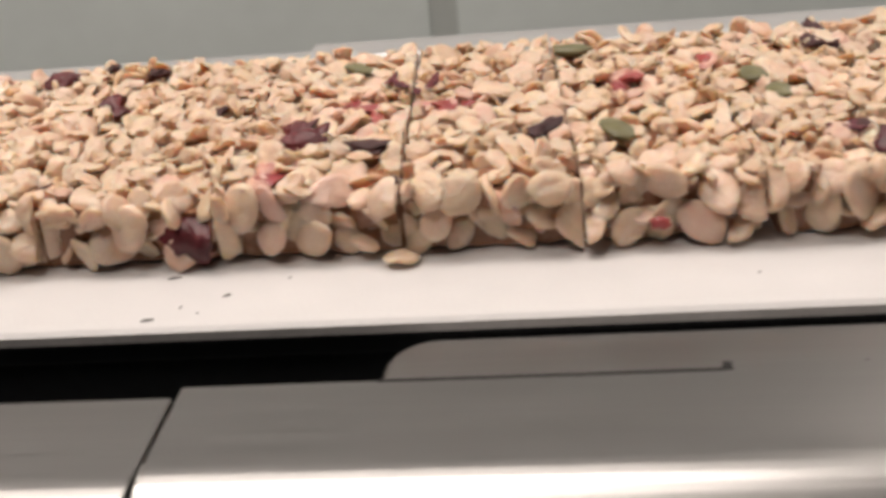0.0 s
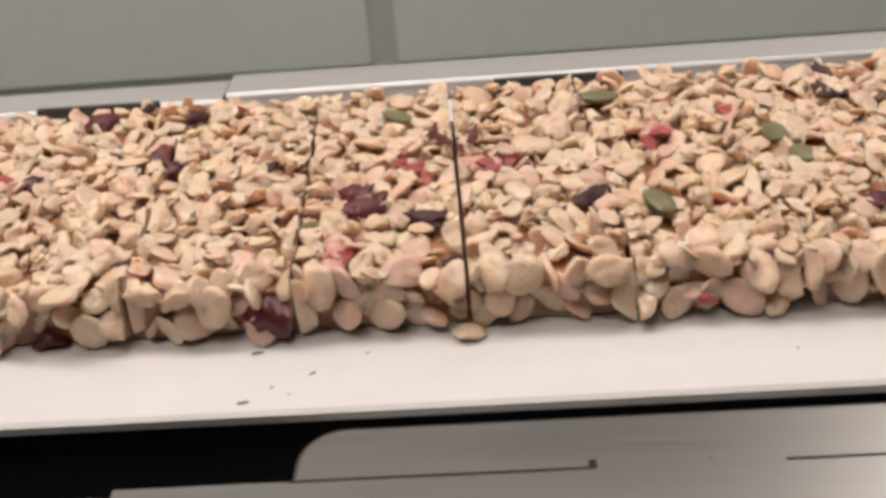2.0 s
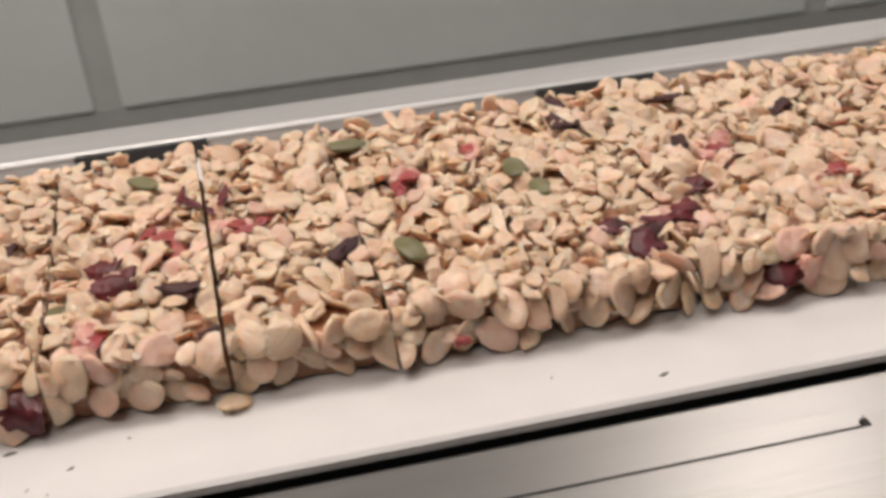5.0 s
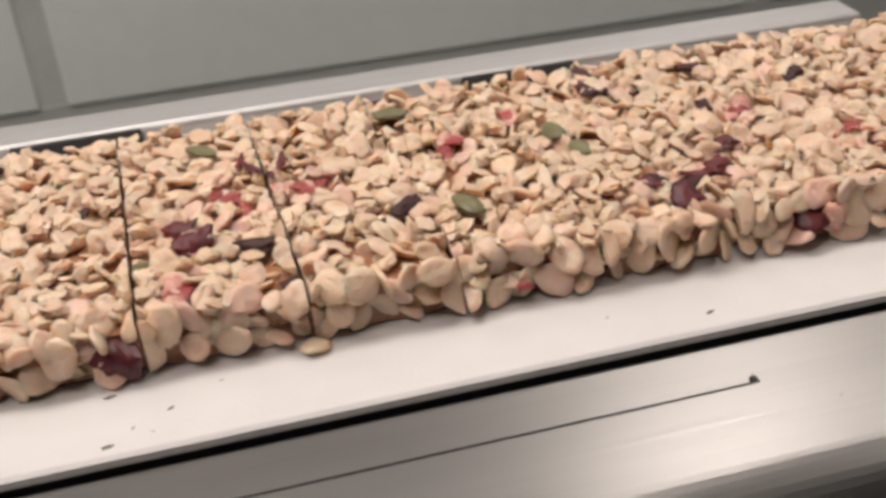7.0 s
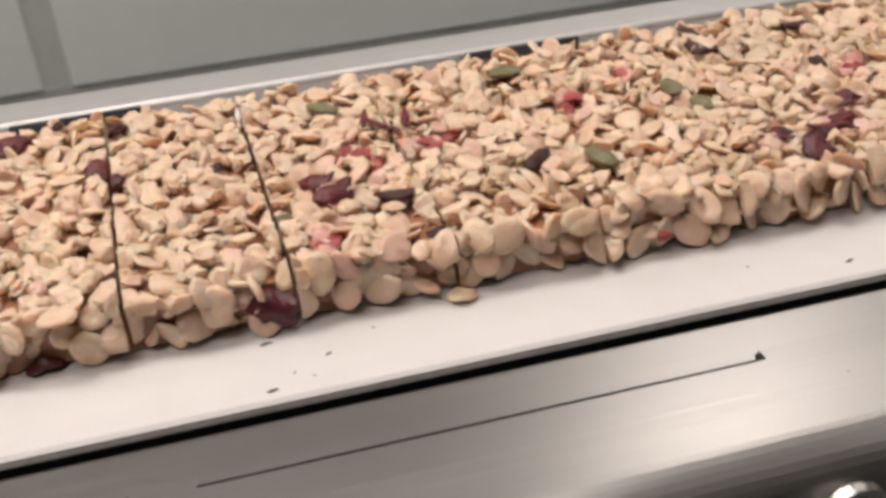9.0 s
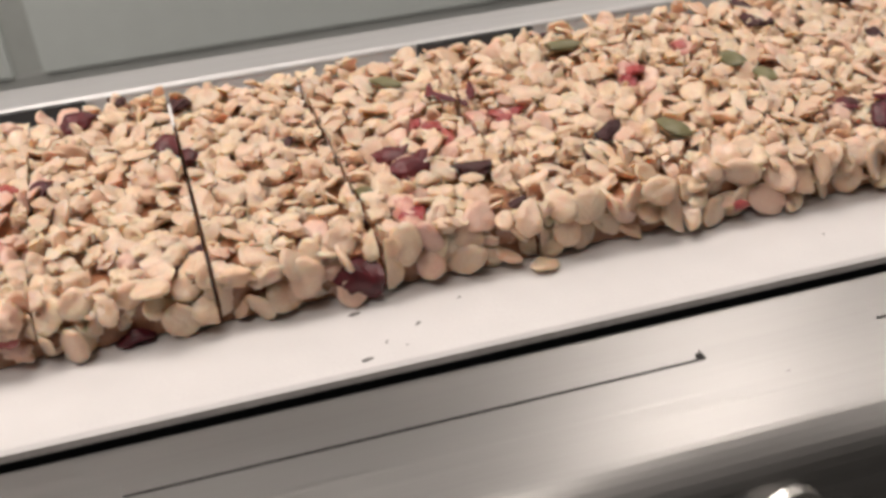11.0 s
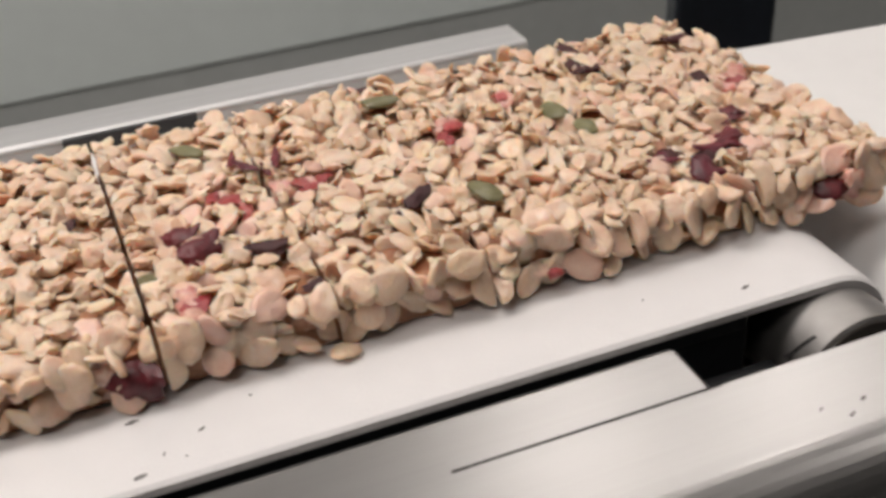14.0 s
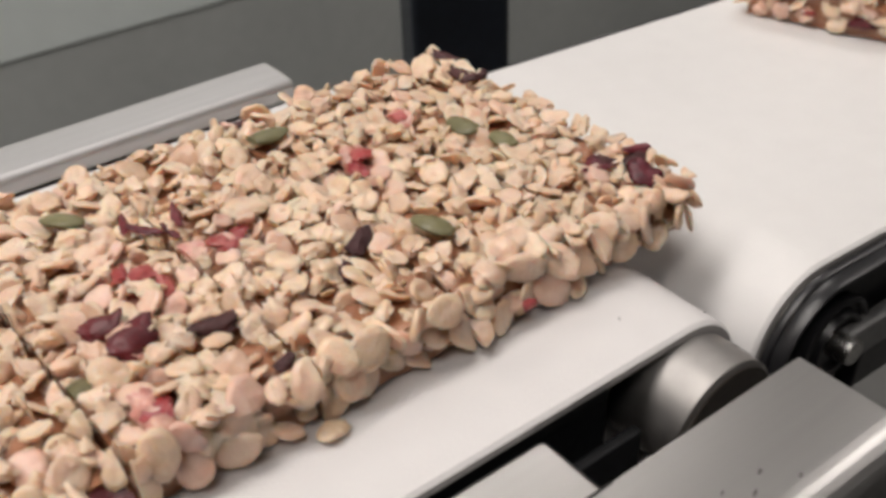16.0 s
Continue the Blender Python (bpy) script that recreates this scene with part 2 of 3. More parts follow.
# The grey panelled machine cabinet that stands behind the conveyor.
CAB_Y, CAB_Z = 1.42, 0.40
cabinet = empty("machine_cabinet", pose(0, CAB_Y, 0), "light grey panelled machine cabinet on a darker plinth", "cabinet")
part("plinth", box(-2.6, 3.2, 0.004, 0.7, 0, CAB_Z + 0.004, 0.002), M_PLINTH, cabinet, "darker grey recessed plinth")
SEAMS = [-2.6, -1.32, -0.07, 1.18, 2.2, 3.2]
for a, b in zip(SEAMS, SEAMS[1:]):
    part("panel", box(a + 0.022, b - 0.022, 0, 0.05, CAB_Z, 1.68, 0.005, 3), M_PANEL, cabinet)
part("carcass", box(-2.6, 3.2, 0.006, 0.7, CAB_Z + 0.005, 1.67), M_PANEL_JOINT, cabinet)


# ---- the first conveyor ----
TOP = 0.900
ROLL_X, ROLL_R, BELT_T = 0.4825, 0.019, 0.0032
ROLL_Z = TOP - BELT_T - ROLL_R
BELT_Y0, BELT_Y1 = -0.0450, 0.1397
conveyor = empty("belt_conveyor", pose(0, 0, 0), "stainless steel conveyor with a flat white food belt", "conveyor")


def belt_loop(x_tail, x_nose, r_tail, r_nose, z_top, y0, y1, name, parent, label):
    """A closed belt loop round two rollers."""
    zt, zn = z_top - r_tail - BELT_T, z_top - r_nose - BELT_T
    def loop(extra):
        return arc(x_nose, zn, r_nose + extra, 90, -90, 20) + arc(x_tail, zt, r_tail + extra, 270, 90, 20)
    bm = bmesh.new()
    rings = [(y0 + 0.0013, BELT_T), (y1 - 0.0013, BELT_T), (y1, BELT_T - 0.0009), (y1, 0.0), (y0, 0.0), (y0, BELT_T - 0.0009)]
    loops = [[bm.verts.new((p[0], y, p[1])) for p in loop(extra)] for y, extra in rings]
    k = len(loops[0])
    for a, b, edge in ((0, 1, 0), (1, 2, 0), (2, 3, 1), (3, 4, 0), (4, 5, 1), (5, 0, 0)):
        for i in range(k):
            j = (i + 1) % k
            f = bm.faces.new((loops[a][i], loops[a][j], loops[b][j], loops[b][i]))
            f.material_index, f.smooth = edge, i not in (20, 41)
    bmesh.ops.recalc_face_normals(bm, faces=bm.faces[:])
    for e in bm.edges:
        e.smooth = e.calc_face_angle(0) < radians(24)
    ob = part(name, bm, M_BELT, parent, label, smooth=None)
    ob.data.materials.append(M_BELT_EDGE)
    return ob


belt_loop(-0.75, ROLL_X, ROLL_R, ROLL_R, TOP, BELT_Y0, BELT_Y1, "belt", conveyor, "smooth white food belt, slightly smudged")
# bed and beams are blackened so that the gap beside the belt reads as shade
part("slider_bed", box(-0.72, 0.456, -0.043, 0.133, TOP - 0.010, TOP - 0.0045, 0.001), M_DARK, conveyor, "slider plate under the belt, blackened as gap shade")
part("inner_beam", box(-0.72, 0.458, -0.041, -0.030, 0.79, TOP - 0.011, 0.001), M_DARK, conveyor, "inner side beam, blackened as gap shade")
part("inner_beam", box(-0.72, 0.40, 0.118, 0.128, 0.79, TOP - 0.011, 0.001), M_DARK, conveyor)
# added plate that closes the gap towards the floor, black as deep shade
part("cross_plate", box(-0.72, 0.58, -0.110, 0.14, 0.785, 0.789), M_DARK, conveyor, "added bottom plate, black as the shade in the gap")

# added black plate: hides the lit belt return where the pocket lies in shade
part("return_guard", box(0.395, 0.4622, -0.0500, -0.0465, 0.795, 0.880, 0.0008), M_DARK, conveyor, "added black plate standing in for shade at the belt return")

# nose roller, which turns with the belt
roller = part("nose_roller", lathe([(0.005, -0.0630), (0.005, -0.0605), (ROLL_R - 0.0012, -0.0605), (ROLL_R, -0.0596), (ROLL_R, 0.145), (0.006, 0.145)], 64, "y"),
              M_ROLLER, conveyor, "polished steel nose roller", smooth=-30, m=pose(ROLL_X, 0, ROLL_Z))
part("end_cap", lathe([(ROLL_R - 0.0014, -0.0610), (ROLL_R - 0.0018, -0.0603)], 64, "y"), M_ROLLER_END, roller, "dull dark roller end")
mark_bm = bmesh.new()
rows = []
for i in range(9):
    a, y, w = radians(138 - 4 * i), -0.0515 - 0.0005 * i, 0.0006 + 0.0007 * (i < 2)
    rows.append([mark_bm.verts.new(((ROLL_R + 0.0003) * math.cos(a), y + d, (ROLL_R + 0.0003) * math.sin(a))) for d in (-w, w)])
for a, b in zip(rows, rows[1:]):
    mark_bm.faces.new((a[0], a[1], b[1], b[0]))
part("scratch", mark_bm, M_SPECK, roller, "black curved scratch mark")
tail = part("tail_roller", lathe([(0.005, -0.078), (0.005, -0.0665), (ROLL_R, -0.0655), (ROLL_R, 0.145), (0.006, 0.145)], 48, "y"), M_ROLLER, conveyor, smooth=-30,
            m=pose(-0.75, 0, ROLL_Z))

# front tray between belt and cover
TRAY_Z = 0.8966
part("front_tray", rounded_plate(0.047, 0.429, -0.0880, -0.0471, 0.870, TRAY_Z, 0.012, 0.002), M_STEEL, conveyor, "folded stainless steel tray strip")

# front cover with stepped inner edge and a rounded outer bend
COVER_Z, R_BEND = 0.9012, 0.018
line = [(-0.0705, COVER_Z), (-0.0960, COVER_Z)] + arc(-0.0965, COVER_Z - R_BEND, R_BEND, 90, 180, 14) + [(-0.1145, 0.80)]
FLECKS = [(0.1438, -0.0690, 0.0004), (0.3230, -0.0817, 0.0004), (0.456, -0.0890, 0.0010), (0.4445, -0.088, 0.0008), (0.4500, -0.0925, 0.0012), (0.4620, -0.0955, 0.0009)]
cover = part("front_cover", extrude(sheet(line[::-1], 0.0014), 0.007, 0.495, bevel=0.0004), M_STEEL, conveyor, "stainless steel side cover with a rounded bend")
for a, b in ((0.1180, 0.1600), (0.3060, 0.3555)):
    part("tab", box(a, b, -0.0706, -0.0667, COVER_Z - 0.0014, COVER_Z), M_STEEL, cover)
    part("notch", box(a - 0.0016, a + 0.0002, -0.0708, -0.0680, COVER_Z - 0.0012, COVER_Z + 0.0002, 0.0002), M_SPECK, cover, "small dark corner relief")
for a, b in ((0.048, 0.1165), (0.160, 0.3045), (0.3555, 0.428)):
    part("slit", box(a, b, -0.0709, -0.0703, COVER_Z - 0.0010, COVER_Z + 0.0002), M_SPECK, cover, "dark slit along the cover edge")
for a, b, y in ((0.19, 0.304, -0.0815), (0.21, 0.366, -0.0864)):
    part("crease", extrude([(y - 0.0010, COVER_Z - 0.0001), (y - 0.0010, COVER_Z + 0.00001), (y, COVER_Z + 0.00006), (y + 0.0010, COVER_Z + 0.00001), (y + 0.0010, COVER_Z - 0.0001)], a, b), M_STEEL, cover, "faint pressed crease")
for x, y, d in FLECKS:
    part("fleck", smudge(2 * d, x, y), M_CRUMB, cover, m=pose(x, y, COVER_Z + 0.0001, 0, 0, 25))
low = [(p[0], p[1] - 0.0025) for p in line]
part("front_cover", extrude(sheet(low[::-1], 0.0014), -0.75, 0.0045, bevel=0.0004), M_STEEL, conveyor, "adjoining lower stainless cover")


def bolt(x, y, z, parent):
    ob = part("bolt", lathe([(0.0001, 0.0085), (0.0028, 0.0085), (0.0033, 0.0070), (0.0058, 0.0070), (0.0064, 0.0062), (0.0064, 0.0028), (0.0086, 0.0024), (0.0088, 0.0)], 36),
              M_CHROME, parent, "chrome socket-head bolt with washer", smooth=-30, m=pose(x, y, z, 90, 0, 0))
    part("socket", lathe([(0.0026, 0.0087), (0.0026, 0.0084)], 6), M_SPECK, ob, "dark hexagon socket")
    return ob


for bx, bz in ((0.3045, 0.891), (0.3515, 0.887), (0.470, 0.888)):
    bolt(bx, -0.1145, bz, cover)

# rear guide
GUIDE_Z = 0.9072
line = [(0.1404, GUIDE_Z - 0.0068)] + arc(0.1434, GUIDE_Z - 0.0030, 0.0030, 180, 90, 8) + arc(0.160, GUIDE_Z - 0.004, 0.004, 90, 0, 6) + [(0.164, 0.80)]
guide = part("rear_guide", extrude(sheet(line, 0.0012), -0.006, 0.473, bevel=0.0004), M_GUIDE, conveyor, "stainless steel rear guide rail")
part("rear_guide", extrude(sheet([(p[0] + 0.0015, p[1] - 0.003) for p in line], 0.0012), -0.75, -0.008, bevel=0.0004), M_GUIDE, conveyor, "adjoining lower rear guide rail")
for a in (-0.082, 0.101, 0.2835):
    part("wear_strip", box(a, a + 0.050, 0.1378, 0.1402, TOP + 0.0003, TOP + 0.0070, 0.0004), M_BLACK, guide, "black plastic wear strip")
for lx in (-0.62, 0.30):
    for ly in (-0.07, 0.13):
        part("leg", box(lx - 0.02, lx + 0.02, ly - 0.02, ly + 0.02, 0.0, 0.786, 0.003), M_STEEL, conveyor)


# ---- the second conveyor ----
SLOPE = 3.0
N2_X, N2_R = 0.543, 0.024
TOP2 = 0.893
outfeed = empty("outfeed_conveyor", pose(N2_X, 0, TOP2 - N2_R - BELT_T, 0, SLOPE, 0), "white belt outfeed conveyor with black side plates", "conveyor")
L2 = 3.1
B2_Y0, B2_Y1 = -0.044, 0.122


second_belt = belt_loop(0.0, L2, N2_R, N2_R, N2_R + BELT_T, B2_Y0, B2_Y1, "belt", outfeed, "clean white outfeed belt")
second_belt.data.materials[0] = M_BELT_NEW


def side_plate(y0, y1):
    outline = arc(0.0, 0.0, N2_R + 0.0015, 270, 90, 24) + [(L2, N2_R + 0.0015), (L2, -N2_R - 0.0015)]
    return extrude(outline, y0, y1, "y", 0.0008)


plate = part("side_plate", side_plate(B2_Y0 - 0.004, B2_Y0 - 0.001), M_BLACK, outfeed, "black rounded side plate", smooth=-30)
part("side_plate", side_plate(B2_Y1 + 0.001, B2_Y1 + 0.004), M_BLACK, outfeed)
part("rim", extrude(sheet(arc(0, 0, N2_R + 0.001, 250, 90, 24) + [(L2, N2_R + 0.001)], 0.0015), B2_Y0 - 0.009, B2_Y0 - 0.004, "y", 0.0004), M_BLACK, plate, "raised black rim", smooth=-30)
bearing = part("bearing", lathe([(0.016, -0.0045), (0.016, -0.008), (0.0145, -0.0085), (0.0135, -0.007), (0.012, -0.007), (0.011, -0.0095), (0.0095, -0.0095), (0.0085, -0.0075), (0.006, -0.0075)], 48, "y"),
               M_BLACK, plate, "black ringed bearing", smooth=-30, m=pose(0.004, B2_Y0, 0.0))
part("axle", lathe([(0.0045, -0.007), (0.0045, -0.0145), (0.0038, -0.015)], 32, "y"), M_CHROME, bearing, "bright axle end")
part("strut", box(0.004, 0.30, B2_Y0 - 0.0125, B2_Y0 - 0.0065, -0.007, 0.005, 0.0015), M_GREY, plate, "grey metal tensioner bar")
part("frame_block", box(0.016, L2, B2_Y0 - 0.011, B2_Y0 - 0.004, -0.023, -0.006, 0.001), M_BLACK, plate, "black lower frame block")
part("head_roller", lathe([(0.005, B2_Y0 - 0.003), (N2_R, B2_Y0 - 0.0005), (N2_R, B2_Y1), (0.005, B2_Y1 + 0.003)], 48, "y"), M_ROLLER, outfeed, smooth=-30)
for lx in (0.25, 1.5, 2.8):
    for ly in (B2_Y0 - 0.006, B2_Y1 + 0.006):
        part("leg", box(lx - 0.018, lx + 0.018, ly - 0.012, ly + 0.012, -0.88 + 0.0524 * lx + 0.015, -0.02, 0.003), M_BLACK, outfeed)

# the black slotted column behind the belts
column = empty("machine_column", pose(0.738, 0.385, 0, 0, 0, -20), "tall black painted machine column with slots", "column")
part("post", box(-0.036, 0.036, -0.018, 0.018, 0.012, 1.9, 0.004, 3), M_POST, column)
part("base_plate", box(-0.08, 0.08, -0.07, 0.07, 0, 0.012, 0.003), M_POST, column)
part("slot_lip", box(-0.030, -0.002, -0.0205, -0.018, 0.97, 1.12, 0.001), M_BLACK, column, "raised black plate")


# ---- cereal bars ----
CUTS = [-0.232, -0.1855, -0.139, -0.0945, -0.0465, 0.0, 0.0470, 0.0915, 0.1345, 0.1795, 0.2285, 0.2690, 0.3155, 0.3620, 0.4085, 0.4550, 0.5015]
FRONT, BACK, HIGH = -0.0162, 0.1115, 0.0195
SKEW = -0.047

rng = random.Random(11)


def grain_mesh(seed, rx, ry, rz, mat, rough=0.10, cup=0.16, name="grain", sub=2, crumple=0.0):
    """A flattened, slightly cupped and dented oval."""
    bm = bmesh.new()
    bmesh.ops.create_icosphere(bm, subdivisions=sub, radius=1)
    r = random.Random(seed)
    o = Vector((r.uniform(0, 50), r.uniform(0, 50), r.uniform(0, 50)))
    egg, bend = r.uniform(-0.16, 0.16), r.uniform(-cup, cup)
    for v in bm.verts:
        c = v.co.copy()
        k = 1 + rough * noise.noise(c * 1.5 + o) + rough * 0.75 * noise.noise(c * 3.1 + o)
        if crumple:
            k -= crumple * max(0.0, 0.22 - abs(noise.noise(c * 2.1 - o))) + 0.5 * crumple * max(0.0, 0.16 - abs(noise.noise(c * 4.3 - o)))
        x, y, z = c.x * k, c.y * k * (1 + egg * c.x), c.z * k
        flat = 1 - 0.25 * (x * x + y * y) if abs(z) > 0 else 1
        zz = z * rz * flat + bend * rz * 2.2 * (x * x - 0.6 * y * y)
        v.co = Vector((x * rx, y * ry, zz))
    me = to_mesh(name, bm, mat, 80)
    return me


def flake_mesh(seed, rx, ry, rz, wild=1.0):
    """A puffed flake: a round-edged, crinkled, dented and slightly bent disc."""
    r = random.Random(seed)
    o = Vector((r.uniform(0, 50), r.uniform(0, 50), r.uniform(0, 50)))
    bm = bmesh.new()
    n = 16
    profile = [(0.36, 1.0), (0.68, 0.88), (0.91, 0.55), (1.0, 0.0), (0.91, -0.55), (0.68, -0.88), (0.36, -1.0)]
    egg, bend, dent = r.uniform(-0.18, 0.18), r.uniform(-0.45, 0.45) * wild, r.uniform(0.0, 0.7) * wild
    rings = []
    for k, h in profile:
        ring = []
        for i in range(n):
            a = 2 * math.pi * i / n
            c, d = math.cos(a), math.sin(a)
            rim = Vector((c, d, 0))
            out = k * (1 + 0.15 * noise.noise(rim * 1.2 + o) + 0.07 * noise.noise(rim * 3.1 + o))
            x, y = c * out, d * out * (1 + egg * c)
            z = h * rz * (1 - dent * (1 - k) + 0.4 * noise.noise(Vector((c * k, d * k, h)) * 1.8 + o))
            z += bend * rz * 2.2 * (x * x - 0.6 * y * y)
            z += wild * rz * (1.0 * noise.noise(Vector((c * k, d * k, 7)) * 0.9 + o) + 0.55 * noise.noise(Vector((c * k, d * k, 3 + 0.3 * h)) * 2.6 + o))
            ring.append(bm.verts.new((x * rx, y * ry, z)))
        rings.append(ring)
    for p, q in zip(rings, rings[1:]):
        for i in range(n):
            bm.faces.new((p[i], q[i], q[(i + 1) % n], p[(i + 1) % n]))
    for ring in (rings[0], rings[-1]):
        tip = bm.verts.new(sum((v.co for v in ring), Vector()) / n)
        for i in range(n):
            bm.faces.new((tip, ring[i], ring[(i + 1) % n]))
    bmesh.ops.recalc_face_normals(bm, faces=bm.faces[:])
    return to_mesh("grain", bm, M_GRAIN, 80)


GRAINS = []
for i in range(26):
    w = 0.0045 * (1 + 0.19 * math.sin(i * 2.4))
    GRAINS.append(flake_mesh(100 + i, w * rng.uniform(1.0, 1.14), w * rng.uniform(0.72, 0.96), w * rng.uniform(0.17, 0.29)))
# flatter, rounder flakes of the sides
FLATS = []
for i in range(14):
    w = 0.0046 * (1 + 0.16 * math.sin(i * 1.7))
    FLATS.append(flake_mesh(160 + i, w * rng.uniform(1.0, 1.12), w * rng.uniform(0.74, 0.94), w * rng.uniform(0.19, 0.27), 0.4))
# lumpy, half-burst grains that lie among the flakes on top
LUMPS = [grain_mesh(200 + i, 0.0046 * rng.uniform(0.85, 1.1), 0.0036 * rng.uniform(0.85, 1.1), 0.0024, M_GRAIN, 0.42, 0.3, "grain", 3, 0.95) for i in range(14)]
BITS = [grain_mesh(240 + i, 0.0044, 0.0034, 0.0022, M_GRAIN, 0.5, 0.4) for i in range(8)]


def recoloured(meshes, mat):
    out = []
    for me in meshes:
        c = me.copy()
        c.materials.clear()
        c.materials.append(mat)
        out.append(c)
    return out


PINKS, TOASTS = recoloured(GRAINS[:6] + LUMPS[:3], M_PINK), recoloured(GRAINS[4:12] + LUMPS[3:5], M_TOAST)
STAINS = recoloured(GRAINS[8:13] + LUMPS[4:8], M_STAIN)
BERRIES = [grain_mesh(300 + i, 0.0056, 0.0043, 0.0024, M_BERRY, 0.40, 0.35, "cranberry", 3) for i in range(5)]
REDS = [grain_mesh(320 + i, 0.0042, 0.0028, 0.0012, M_RED, 0.6, 0.5, "red_berry", 3) for i in range(4)]
RAISINS = [grain_mesh(340 + i, 0.0040, 0.0024, 0.0014, M_RAISIN, 0.5, 0.4, "raisin", 3) for i in range(4)]
SKINS = [grain_mesh(380 + i, 0.0050, 0.0017, 0.0006, M_BERRY, 0.65, 0.7, "berry_skin", 3) for i in range(4)]
SEEDS = [grain_mesh(360 + i, 0.0066, 0.0042, 0.0017, M_SEED, 0.08, 0.15, "pumpkin_seed", 3) for i in range(3)]
KINDS = {"berry": (BERRIES, "cranberry", "wrinkled dark red dried cranberry", 0.0052), "red": (REDS, "red_berry", "bright red dried berry piece", 0.0040),
         "raisin": (RAISINS, "raisin", "small dark brown raisin", 0.0036), "skin": (SKINS, "berry_skin", "thin curled dark purple berry skin", 0.0024), "seed": (SEEDS, "pumpkin_seed", "grey-green pumpkin seed", 0.0050)}

